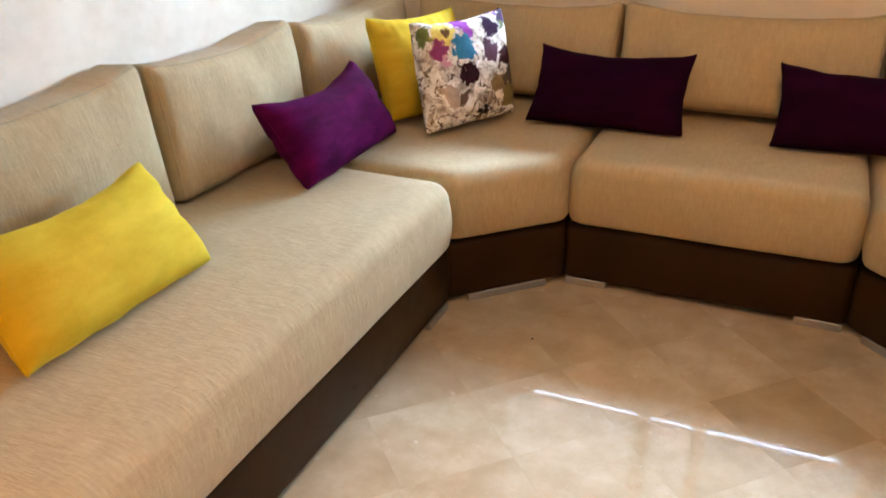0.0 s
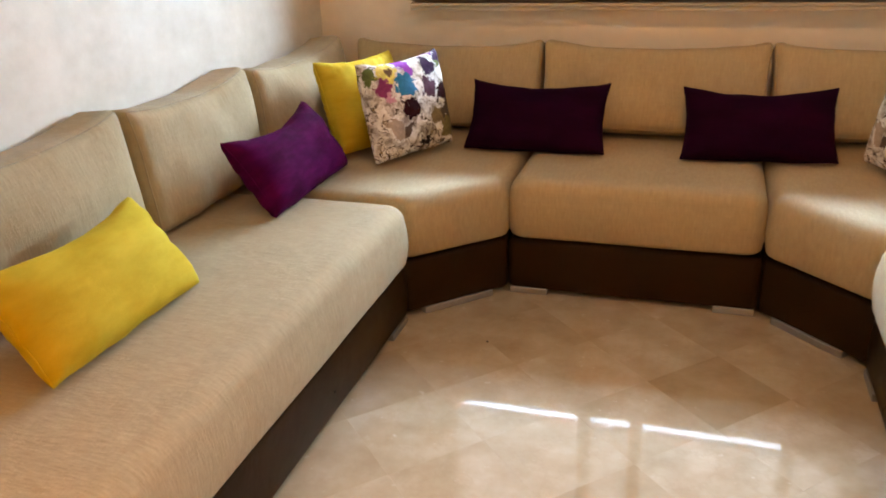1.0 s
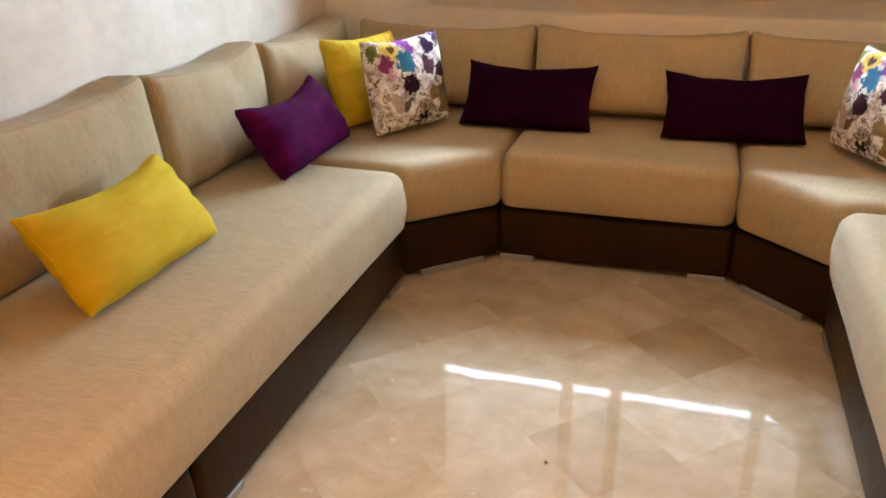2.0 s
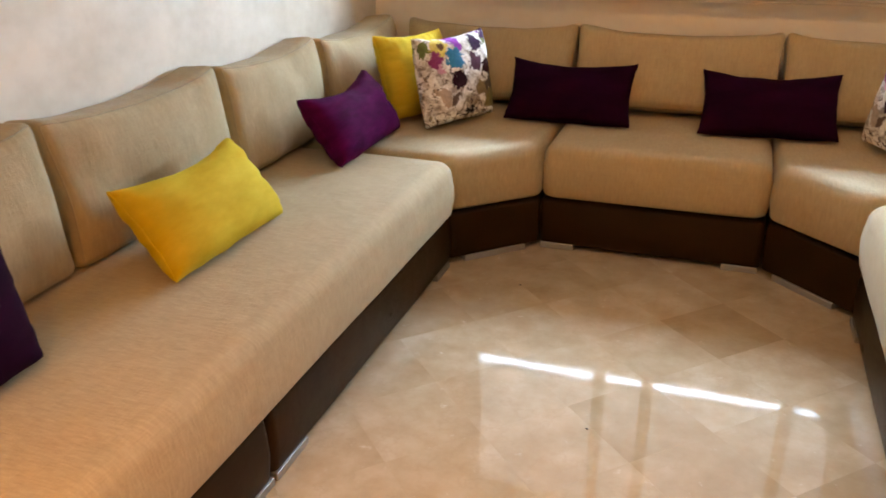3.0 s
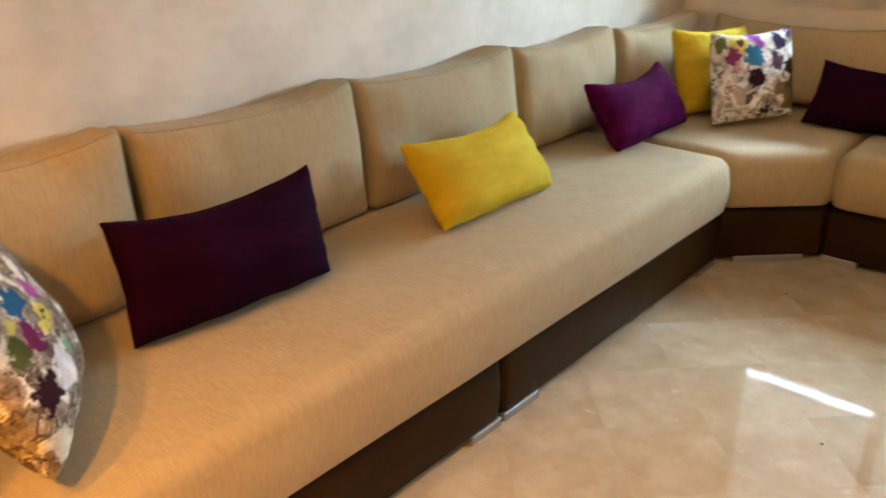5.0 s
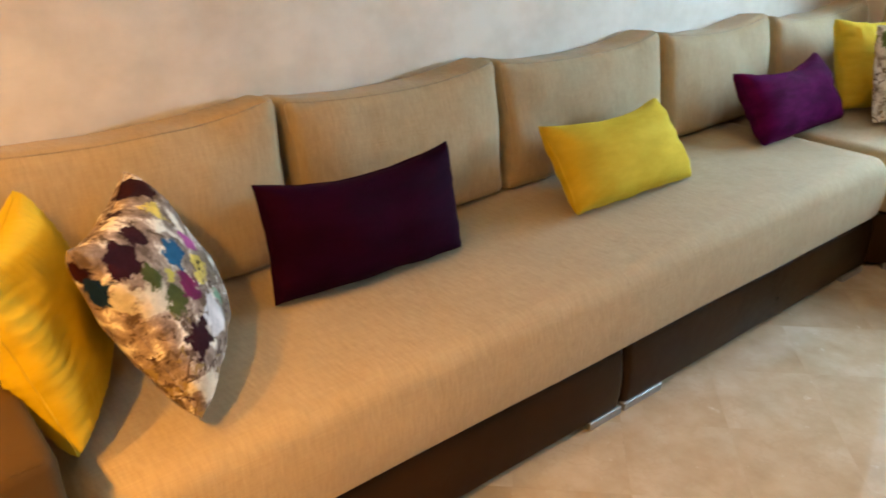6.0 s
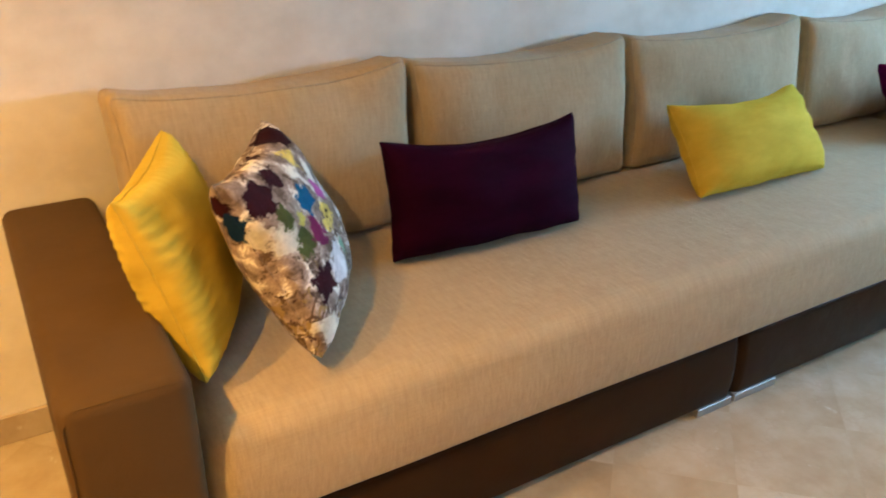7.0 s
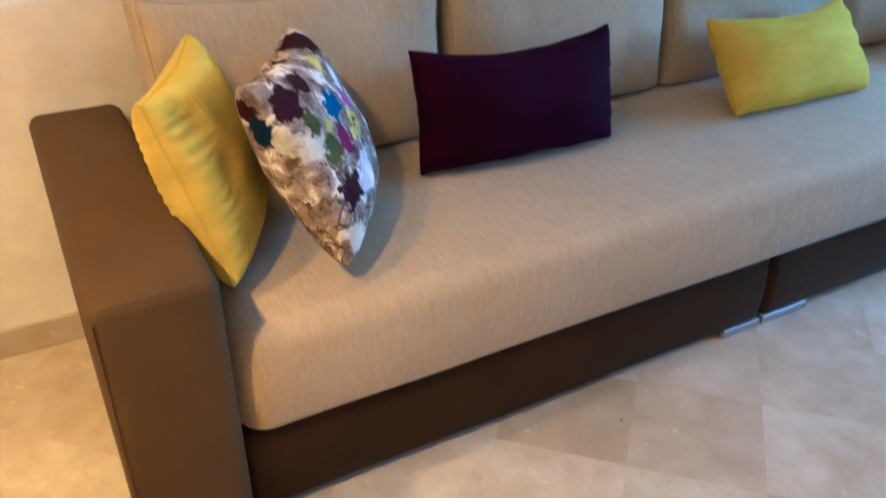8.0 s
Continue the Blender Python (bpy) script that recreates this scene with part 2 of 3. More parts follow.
PRINT_B = floral("floral_print_taupe", 0.21, ((0.36, (0.11, 0.072, 0.048)), (0.46, (0.25, 0.18, 0.14)), (0.53, (0.37, 0.28, 0.225)), (0.59, (0.80, 0.72, 0.60))), [
    (0.66, 0.83, 0.24, MAROON, -0.13), (-0.06, 0.83, 0.1, MAROON, -0.09), (-0.9, 0.58, 0.17, MAROON, -0.21), (-0.52, 0.62, 0.16, MAROON, -0.27),
    (0.27, 0.59, 0.12, SUN, -0.3), (-0.94, 0.19, 0.17, (0.60, 0.53, 0.41), -0.23), (-0.32, -0.43, 0.2, (0.74, 0.68, 0.66), -0.35), (-1.1, 0.37, 0.12, (0.60, 0.53, 0.41), -0.09),
    (0.26, 0.16, 0.12, (0.40, 0.08, 0.26), -0.39), (-0.81, 0.3, 0.11, (0.075, 0.085, 0.02), -0.28), (-0.58, 0.18, 0.1, (0.55, 0.45, 0.09), -0.35), (-0.72, 0, 0.13, (0.075, 0.085, 0.02), -0.32),
    (0, -0.07, 0.15, SUN, -0.4), (0, -0.07, 0.06, (0.06, 0.04, 0.02), -0.4), (-0.45, -0.02, 0.14, (0.17, 0.015, 0.07), -0.37), (-0.26, 0.24, 0.15, (0.010, 0.09, 0.18), -0.38),
    (0.09, -0.43, 0.1, (0.20, 0.34, 0.22), -0.36), (-0.78, -0.41, 0.17, MAROON, -0.28), (-0.98, -0.76, 0.16, (0.60, 0.53, 0.41), -0.15), (-1.13, 0.73, 0.13, MAROON, 0.06),
    (-1.13, 0.52, 0.14, (0.006, 0.022, 0.05), 0.04)], busy=0.05, grain=3.8, warp=0.16, widen=1.35)
WALL = plaster("cream_plaster", (0.61, 0.54, 0.44), (0.74, 0.675, 0.575))
# plaster lightened and warmed: lamplight on the window wall put into its colour
WALL_LAMPLIT = plaster("lamplit_plaster", (0.78, 0.68, 0.54), (0.86, 0.765, 0.62))
CEILING = painted("ceiling_paint", (0.80, 0.78, 0.74), 0.8)
TRIM = painted("window_lacquer", (0.66, 0.575, 0.44), 0.4)
SASH = painted("sash_lacquer", (0.80, 0.76, 0.70), 0.35)
MARBLE = marble("cream_marble", 0.024)
SKIRT = marble("skirting_marble", 0.2)
GROUT = painted("grout", (0.52, 0.44, 0.34), 0.6)
STEEL = plain("brushed_steel", (0.40, 0.39, 0.375), 0.48, 0.85)
GLASS = clear_glass("window_glass")
BLIND = painted("blind_cloth", (0.80, 0.80, 0.78), 0.8)
SHELL = painted("lamp_shell", (0.8, 0.8, 0.8), 0.4)
GLOW = glowing("lamp_glow", (1.0, 0.68, 0.36), 6.0)
DAYLIGHT = glowing("daylight", (0.88, 0.94, 1.0), 9.0)


# ---- mesh helpers ----
def part(name, bm, mat, parent=None, label="", smooth=True):
    me = bpy.data.meshes.new(name)
    bm.to_mesh(me)
    bm.free()
    me.materials.append(mat)
    if smooth:
        for p in me.polygons:
            p.use_smooth = True
    ob = new(name, me)
    if parent:
        ob.parent = parent
    return tagged(ob, label)


def thing(name, label, category, group="", kind="", m=None):
    ob = tagged(new(name), label, category, group, kind)
    if m is not None:
        ob.matrix_world = m
    return ob


def box(x0, x1, y0, y1, z0, z1, bevel=0.0, seg=2, bm=None):
    bm = bm or bmesh.new()
    got = bmesh.ops.create_cube(bm, size=1)["verts"]
    for v in got:
        v.co = Vector(((x0 + x1) / 2 + v.co.x * (x1 - x0), (y0 + y1) / 2 + v.co.y * (y1 - y0), (z0 + z1) / 2 + v.co.z * (z1 - z0)))
    if bevel:
        edges = list({e for v in got for e in v.link_edges})
        bmesh.ops.bevel(bm, geom=edges, offset=bevel, segments=seg, affect="EDGES", profile=0.5)
    return bm


def rounded_outline(poly, radius, step=0.09):
    """A convex outline, counter-clockwise, with arcs for corners and points along its sides."""
    pts, n = [], len(poly)
    P = [Vector(p) for p in poly]
    cut = []
    for i in range(n):
        a, b, c = P[i - 1], P[i], P[(i + 1) % n]
        u, w = (a - b).normalized(), (c - b).normalized()
        half = math.acos(max(-1, min(1, u.dot(w)))) / 2
        r = radius[i] if isinstance(radius, (list, tuple)) else radius
        d = r / math.tan(half)
        cut.append((b + u * d, b + (u + w).normalized() * r / math.sin(half), b + w * d))
    for i in range(n):
        s, o, e = cut[i]
        sweep = (s - o).angle_signed(e - o) if (s - o).length > 0 else 0
        for k in range(7):
            turn = Matrix.Rotation(-sweep * k / 6, 2)
            pts.append(o + turn @ (s - o))
        nxt = cut[(i + 1) % n][0]
        m = max(1, int((nxt - e).length / step))
        for k in range(1, m):
            pts.append(e.lerp(nxt, k / m))
    return pts


def slab(poly, z0, z1, r_top, r_bot, corner, wobble=0.0, puff=0.0):
    """A padded slab over an outline: rounded along top and bottom, its sides uneven."""
    line = rounded_outline(poly, corner)
    n = len(line)
    inward = []
    for i in range(n):
        t = (line[(i + 1) % n] - line[i - 1]).normalized()
        inward.append(Vector((-t.y, t.x)))
    rings = []
    for k in range(5):
        a = k / 4 * math.pi / 2
        rings.append((r_bot * (1 - math.sin(a)), z0 + r_bot * (1 - math.cos(a))))
    for k in (1, 2, 3):
        f = k / 4
        rings.append((-puff * math.sin(f * math.pi), z0 + r_bot + f * (z1 - z0 - r_bot - r_top)))
    for k in range(7):
        a = k / 6 * math.pi / 2
        rings.append((r_top * (1 - math.cos(a)), z1 - r_top * (1 - math.sin(a))))
    bm, rows = bmesh.new(), []
    for inset, z in rings:
        row = []
        for p, q in zip(line, inward):
            w = p + q * inset
            h = 0 if z >= z1 - 1e-6 else noise.noise(Vector((w.x * 3.1, w.y * 3.1, z * 5))) * wobble
            row.append(bm.verts.new((w.x + q.x * h * 0.6, w.y + q.y * h * 0.6, z + (h if z > z0 + r_bot else 0))))
        rows.append(row)
    for a, b in zip(rows, rows[1:]):
        for i in range(n):
            bm.faces.new((a[i], a[(i + 1) % n], b[(i + 1) % n], b[i]))
    bm.faces.new(list(reversed(rows[0])))
    mid = sum((v.co for v in rows[-1]), Vector()) / n
    inner = [bm.verts.new(mid + (v.co - mid) * 0.96) for v in rows[-1]]
    for i in range(n):
        bm.faces.new((rows[-1][i], rows[-1][(i + 1) % n], inner[(i + 1) % n], inner[i]))
    bm.faces.new(inner)
    bmesh.ops.recalc_face_normals(bm, faces=bm.faces)
    return bm


def tube(points, radius, closed=True, sides=6):
    bm, rows, n = bmesh.new(), [], len(points)
    for i, p in enumerate(points):
        t = (points[(i + 1) % n] - points[i - 1]).normalized()
        a = t.orthogonal().normalized()
        b = t.cross(a)
        if rows:
            ref = rows[-1][0].co - points[i - 1]
            a = (ref - t * ref.dot(t)).normalized()
            b = t.cross(a)
        rows.append([bm.verts.new(p + radius * (math.cos(k * 2 * math.pi / sides) * a + math.sin(k * 2 * math.pi / sides) * b)) for k in range(sides)])
    for i in range(n if closed else n - 1):
        a, b = rows[i], rows[(i + 1) % n]
        for k in range(sides):
            bm.faces.new((a[k], a[(k + 1) % sides], b[(k + 1) % sides], b[k]))
    bmesh.ops.recalc_face_normals(bm, faces=bm.faces)
    return bm


def samples(half, r, n):
    inner = [(-1 + 2 * k / n) * (half - r) for k in range(n + 1)]
    edge = [half - r + r * f for f in (0.35, 0.7, 1.0)]
    return [-e for e in reversed(edge)] + inner + edge


def back_cushion(width, height, thick, m, label, seed, sag=0.028, ear=0.014, bulge=0.05, taper=0.15):
    """A boxed loose back cushion; local x along its width, y from the wall forwards, z up from its base."""
    a, r = Vector((width / 2, thick / 2, height / 2)), 0.036

    def place(x, y, z):
        q = Vector([max(-h + r, min(h - r, c)) for c, h in zip((x, y, z), a)])
        d = Vector((x, y, z)) - q
        p = q + d.normalized() * min(r, max(abs(c) for c in d)) if d.length > 1e-7 else q
        u, w, v = p.x / a.x, p.y / a.y, p.z / a.z
        cu, cv = max(0, 1 - u * u), max(0, 1 - v * v)
        p.y += bulge * max(w, 0) * (cu ** 0.6) * (cv ** 0.55)
        p.y *= 1 - taper * (v + 1) / 2
        p.z -= sag * cu * max(0, v) ** 2
        p.z += ear * abs(u) ** 7 * max(0, v) ** 3
        p.x -= 0.014 * u * cv
        k = noise.noise(Vector((p.x * 6 + seed * 7.3, p.y * 5, p.z * 6)))
        k2 = noise.noise(Vector((p.x * 17 + seed * 3.1, p.y * 9, p.z * 9)))
        p.y += (0.015 * k + 0.0022 * k2) * max(w, -0.2)
        pucker = noise.noise(Vector((p.x * 34 + seed * 5.7, p.z * 5, seed)))
        p.y += 0.0018 * pucker * max(w, 0) * max(0, abs(v) - 0.6) * (0.4 + 1.2 * abs(u)) * (1 - abs(v) ** 8)
        p.z += 0.006 * k * max(0, v)
        return Vector((p.x, p.y - 0.0, p.z + a.z))

    X, Y, Z = samples(a.x, r, 44), samples(a.y, r, 4), samples(a.z, r, 18)
    bm, seen = bmesh.new(), {}

    def vert(i, j, k):
        if (i, j, k) not in seen:
            seen[i, j, k] = bm.verts.new(place(X[i], Y[j], Z[k]))
        return seen[i, j, k]

    nx, ny, nz = len(X) - 1, len(Y) - 1, len(Z) - 1
    for i in range(nx):
        for k in range(nz):
            for j in (0, ny):
                bm.faces.new((vert(i, j, k), vert(i + 1, j, k), vert(i + 1, j, k + 1), vert(i, j, k + 1)))
        for j in range(ny):
            for k in (0, nz):
                bm.faces.new((vert(i, j, k), vert(i + 1, j, k), vert(i + 1, j + 1, k), vert(i, j + 1, k)))
    for k in range(nz):
        for j in range(ny):
            for i in (0, nx):
                bm.faces.new((vert(i, j, k), vert(i, j + 1, k), vert(i, j + 1, k + 1), vert(i, j, k + 1)))
    bmesh.ops.recalc_face_normals(bm, faces=bm.faces)
    ob = thing("back_cushion", label, "back cushion", "back cushions along the sofa", m=m)
    part("cover", bm, LINEN, ob)
    ring = [(x, -a.z) for x in X] + [(a.x, z) for z in Z[1:]] + [(x, a.z) for x in reversed(X[:-1])] + [(-a.x, z) for z in reversed(Z[1:-1])]
    part("piping", tube([place(x, a.y, z) for x, z in ring], 0.0024), PIPING, ob, "fine piped seam round the front")
    return ob


def throw_pillow(name, corners, thick, mat, label, seed, pull=0.10, pleat=0.006, fine=26, waves=12):
    """A stuffed pillow with pointed ears; corners as seen from its front: top left, top right, bottom right, bottom left."""
    tl, tr, br, bl = [Vector(c) for c in corners]
    mid = (tl + tr + br + bl) / 4
    right = ((tr - tl) + (br - bl)) / 2
    up = ((tl - bl) + (tr - br)) / 2
    W, H = right.length, up.length
    ex = right.normalized()
    ez = (up - ex * up.dot(ex)).normalized()
    ey = ez.cross(ex)
    m = Matrix((ex, ey, ez)).transposed().to_4x4()
    m.translation = mid
    n, half = fine, (W / 2, H / 2)
    bm, grid = bmesh.new(), {}

    def spread(k):
        return math.sin((k / n - 0.5) * math.pi)

    ratio = H / W
    for side in (-1, 1):
        for i in range(n + 1):
            for k in range(n + 1):
                rim = i in (0, n) or k in (0, n)
                key = (i, k, 0 if rim else side)
                if key in grid:
                    continue
                u, v = spread(i), spread(k)
                cu, cv = 1 - u * u, 1 - v * v
                x = half[0] * u * (1 - 0.5 * pull * ratio * cv)
                z = half[1] * v * (1 - (pull * 1.1 * cu / ratio ** 0.3 if v > 0 else 0.02 * cu))
                t = (cu * cv) ** 0.33
                y = side * thick / 2 * t
                w = noise.noise(Vector((u * 2.2 + seed * 5.1, v * 2.2, side * 3)))
                fold = math.sin(waves * u + 5 * w + seed) * cu * (1 - cv) ** 2 * cv ** 0.3 + math.sin(waves * v + 5 * w + seed) * cv * (1 - cu) ** 2 * cu ** 0.3
                y += side * (0.010 * w * t + pleat * fold)
                x += 0.004 * noise.noise(Vector((u * 3, v * 3, seed)))
                z += 0.005 * noise.noise(Vector((u * 3, v * 3, seed + 9)))
                grid[key] = bm.verts.new((x, y, z))

    def vert(i, k, side):
        return grid[(i, k, 0 if i in (0, n) or k in (0, n) else side)]

    for side in (-1, 1):
        for i in range(n):
            for k in range(n):
                q = (vert(i, k, side), vert(i + 1, k, side), vert(i + 1, k + 1, side), vert(i, k + 1, side))
                bm.faces.new(q if side < 0 else tuple(reversed(q)))
    rim = [grid[(i, 0, 0)].co.copy() for i in range(n)] + [grid[(n, k, 0)].co.copy() for k in range(n)]
    rim += [grid[(i, n, 0)].co.copy() for i in range(n, 0, -1)] + [grid[(0, k, 0)].co.copy() for k in range(n, 0, -1)]
    bmesh.ops.recalc_face_normals(bm, faces=bm.faces)
    ob = thing(name, label, "pillow", "pillows on the sofa", m=m)
    part("cover", bm, mat, ob)
    part("seam", tube(rim, 0.0028), mat, ob)
    return ob


# ---- room ----
wall_window = thing("wall_north", "beige plastered wall with a wide window, warm lamplight put into its colour", "wall", kind="structure")
for x0, x1, z0, z1 in ((W0 - 0.2, OPEN_X0, 0, TOP), (OPEN_X1, W1 + 0.2, 0, TOP), (OPEN_X0, OPEN_X1, 0, OPEN_Z0), (OPEN_X0, OPEN_X1, OPEN_Z1, TOP)):
    part("wall_section", box(x0, x1, BACK, BACK + 0.22, z0, z1), WALL_LAMPLIT, wall_window, smooth=False)
tagged(part("wall_west", box(W0 - 0.2, W0, REAR, BACK, 0, TOP), WALL, smooth=False), "cream mottled plaster wall behind the sofa", "wall", kind="structure")
tagged(part("wall_east", box(W1, W1 + 0.2, REAR, BACK, 0, TOP), WALL, smooth=False), "cream mottled plaster wall", "wall", kind="structure")
tagged(part("wall_south", box(W0 - 0.2, W1 + 0.2, REAR - 0.2, REAR, 0, TOP), WALL, smooth=False), "cream mottled plaster wall", "wall", kind="structure")
tagged(part("ceiling", box(W0 - 0.2, W1 + 0.2, REAR - 0.2, BACK + 0.22, TOP, TOP + 0.15), CEILING, smooth=False), "white painted ceiling", "ceiling", kind="structure")
skirting = thing("baseboard", "beige marble skirting along the walls", "baseboard", kind="structure")
for x0, x1, y0, y1 in ((W0, W0 + 0.012, REAR, BACK), (W1 - 0.012, W1, REAR, BACK), (W0 + 0.012, W1 - 0.012, REAR, REAR + 0.012)):
    part("skirting_board", box(x0, x1, y0, y1, 0, 0.082, 0.002, 1), SKIRT, skirting, smooth=False)

# window: moulded surround, sashes, glass, lowered blind, daylight beyond
window = thing("window_1", "wide lacquered sliding window with a lowered pale blind", "window", kind="structure")
for k, (o, d, z) in enumerate(((0.038, 0.014, 0.0), (0.027, 0.026, 0.0), (0.011, 0.034, 0.0))):
    bm = bmesh.new()
    a0, a1, b0, b1 = OPEN_X0 - o, OPEN_X1 + o, OPEN_Z0 - o, OPEN_Z1 + o
    i0, i1, j0, j1 = OPEN_X0 + 0.004 * k, OPEN_X1 - 0.004 * k, OPEN_Z0 + 0.004 * k, OPEN_Z1 - 0.004 * k
    for q in ((a0, a1, j1, b1), (a0, i0, 1.0, j1), (i1, a1, 1.0, j1)):
        box(q[0], q[1], BACK - d, BACK - (0.0 if k == 0 else (0.014, 0.026)[k - 1]), q[2], q[3], 0.004, 2, bm)
    part("surround_moulding", bm, TRIM, window, smooth=False)
sill = bmesh.new()                                       # board deepened, nosing raised to shade the seat; top falls back towards the sash
nose = [(0.150, 1.022), (0.150, 0.998), (0.060, 0.998), (-0.040, 1.016), (-0.053, 1.030), (-0.048, 1.062), (-0.040, 1.067), (-0.030, 1.063)]
ends = [[sill.verts.new((x, y, z)) for y, z in nose] for x in (0.470, 2.710)]
for i in range(len(nose)):
    sill.faces.new((ends[0][i], ends[0][i - 1], ends[1][i - 1], ends[1][i]))
sill.faces.new(ends[0]), sill.faces.new(list(reversed(ends[1])))
bmesh.ops.recalc_face_normals(sill, faces=sill.faces)
box(0.470, 2.710, 0.000, 0.1285, 0.982, 0.9975, 0.005, 2, sill)
box(0.464, 2.716, 0.020, 0.1285, 0.962, 0.9815, 0.006, 2, sill)
part("window_sill", sill, TRIM, window, "moulded window board, deepened to shade the seat", smooth=False)
SASH_Y0, SASH_Y1, RAIL = 0.152, 0.192, 1.076
bars = ((0.499, 0.565), (1.268, 1.339), (1.546, 1.616), (2.309, 2.381), (2.60, 2.681))
part("bottom_rail", box(0.499, 2.681, SASH_Y0, SASH_Y1, OPEN_Z0, RAIL, 0.004, 1), SASH, window, smooth=False)
part("top_rail", box(0.499, 2.681, SASH_Y0, SASH_Y1, OPEN_Z1 - 0.07, OPEN_Z1 - 0.002, 0.004, 1), SASH, window, smooth=False)
for x0, x1 in bars:
    part("stile", box(x0, x1, SASH_Y0 - 0.003, SASH_Y1 + 0.003, RAIL, OPEN_Z1 - 0.07, 0.004, 1), SASH, window, smooth=False)
for (_, x0), (x1, _) in zip(bars, bars[1:]):
    pane = part("pane", box(x0 - 0.004, x1 + 0.004, 0.173, 0.178, RAIL - 0.004, OPEN_Z1 - 0.066), GLASS, window, smooth=False)
    pane.visible_shadow = False
part("latch", box(1.40, 1.47, SASH_Y0 - 0.012, SASH_Y0 - 0.003, RAIL - 0.004, RAIL + 0.012, 0.003, 2), BROWN, window, "small dark sash latch", smooth=False)
blind = thing("roller_blind", "pale cloth roller blind lowered almost to the sill", "blind")
part("cloth", box(0.50, 2.68, 0.268, 0.272, 1.140, OPEN_Z1 - 0.01), BLIND, blind, smooth=False)
part("hem_bar", box(0.50, 2.68, 0.264, 0.276, 1.127, 1.140, 0.003, 1), SHELL, blind, smooth=False)
tagged(part("backdrop", box(-2.0, 5.2, 1.6, 1.62, -0.5, 4.0), DAYLIGHT, smooth=False), "bright daylight outside the window", "backdrop", kind="structure")

# unseen ceiling lamps: two behind the viewer, the third added as wall fill ahead
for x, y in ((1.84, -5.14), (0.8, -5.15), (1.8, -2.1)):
    light = thing("unseen_ceiling_light", "round white recessed ceiling spotlight, unseen, lit warm", "ceiling light", "ceiling spotlights", m=pose(x, y, TOP))
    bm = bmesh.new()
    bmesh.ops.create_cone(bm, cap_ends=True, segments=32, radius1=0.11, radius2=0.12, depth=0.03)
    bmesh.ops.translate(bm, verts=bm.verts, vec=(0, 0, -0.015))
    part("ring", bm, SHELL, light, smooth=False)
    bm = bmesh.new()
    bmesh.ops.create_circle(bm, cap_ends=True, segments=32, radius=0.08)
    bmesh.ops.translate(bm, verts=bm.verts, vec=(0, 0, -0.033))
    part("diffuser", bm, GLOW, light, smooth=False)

# ---- sofa: bases ----
FRONT_L, FRONT_B, FRONT_R = 0.80, -0.80, 2.335          # front planes of the three runs
CUT_L, CUT_R, CUT_Y = 1.104, 2.025, -1.096              # where the corner units begin
SEAM_Y, ARM_Y0, ARM_Y1 = -2.56, -4.225, -4.015
BASE0, BASE1, SEAT0, SEAT1 = 0.020, 0.228, 0.240, 0.468


def foot(parent, x0, y0, x1, y1, depth=0.05):
    """A flat steel foot under the front edge, from one point of it to another."""
    a, b = Vector((x0, y0)), Vector((x1, y1))
    mid, d = (a + b) / 2, b - a
    ob = part("foot", box(-d.length / 2, d.length / 2, 0, depth, 0, BASE0 + 0.006, 0.002, 1), STEEL, parent, "flat brushed steel foot", smooth=False)
    mid += Vector((d.y, -d.x)).normalized() * 0.010
    ob.matrix_local = pose(mid.x, mid.y, 0.0005, 0, 0, math.degrees(math.atan2(d.y, d.x)))


def base_unit(poly, label, feet):
    ob = thing("sofa_base", label, "sofa base", "sofa base units")
    part("plinth", slab(poly, BASE0, BASE1, 0.022, 0.012, 0.026, 0.003, 0.006), BROWN, ob)
    for f in feet:
        foot(ob, *f)
    return ob


G = 0.003
wl, wr, wb = W0 + 0.02, W1 - 0.02, BACK - 0.01
near = base_unit([(wl, ARM_Y1), (FRONT_L, ARM_Y1), (FRONT_L, SEAM_Y - G), (wl, SEAM_Y - G)], "long brown leatherette sofa base with an armrest at its end",
                 [(FRONT_L - 0.004, -2.70, FRONT_L - 0.004, -2.566)])
base_unit([(wl, SEAM_Y + G), (FRONT_L, SEAM_Y + G), (FRONT_L, CUT_Y - G), (wl, CUT_Y - G)], "brown leatherette sofa base along the wall",
          [(FRONT_L - 0.004, -2.553, FRONT_L - 0.004, -2.38), (FRONT_L - 0.004, -1.28, FRONT_L - 0.004, -1.13)])
dl = Vector((CUT_L - FRONT_L, FRONT_B - CUT_Y))
base_unit([(wl, CUT_Y + G), (FRONT_L, CUT_Y + G), (CUT_L - G, FRONT_B), (CUT_L - G, wb), (wl, wb)], "brown leatherette corner sofa base with a slanted front",
          [(FRONT_L + 0.14 * dl.x, CUT_Y + 0.14 * dl.y + 0.006, FRONT_L + 0.83 * dl.x, CUT_Y + 0.83 * dl.y + 0.006)])
base_unit([(CUT_L + G, FRONT_B), (CUT_R - G, FRONT_B), (CUT_R - G, wb), (CUT_L + G, wb)], "brown leatherette sofa base under the window",
          [(CUT_L + 0.012, FRONT_B + 0.004, 1.26, FRONT_B + 0.004), (1.872, FRONT_B + 0.004, CUT_R - 0.012, FRONT_B + 0.004)])
base_unit([(CUT_R + G, FRONT_B), (FRONT_R, CUT_Y + G), (wr, CUT_Y + G), (wr, wb), (CUT_R + G, wb)], "brown leatherette corner sofa base with a slanted front",
          [(CUT_R + 0.16 * (FRONT_R - CUT_R), FRONT_B - 0.16 * dl.y + 0.006, CUT_R + 0.82 * (FRONT_R - CUT_R), FRONT_B - 0.82 * dl.y + 0.006)])
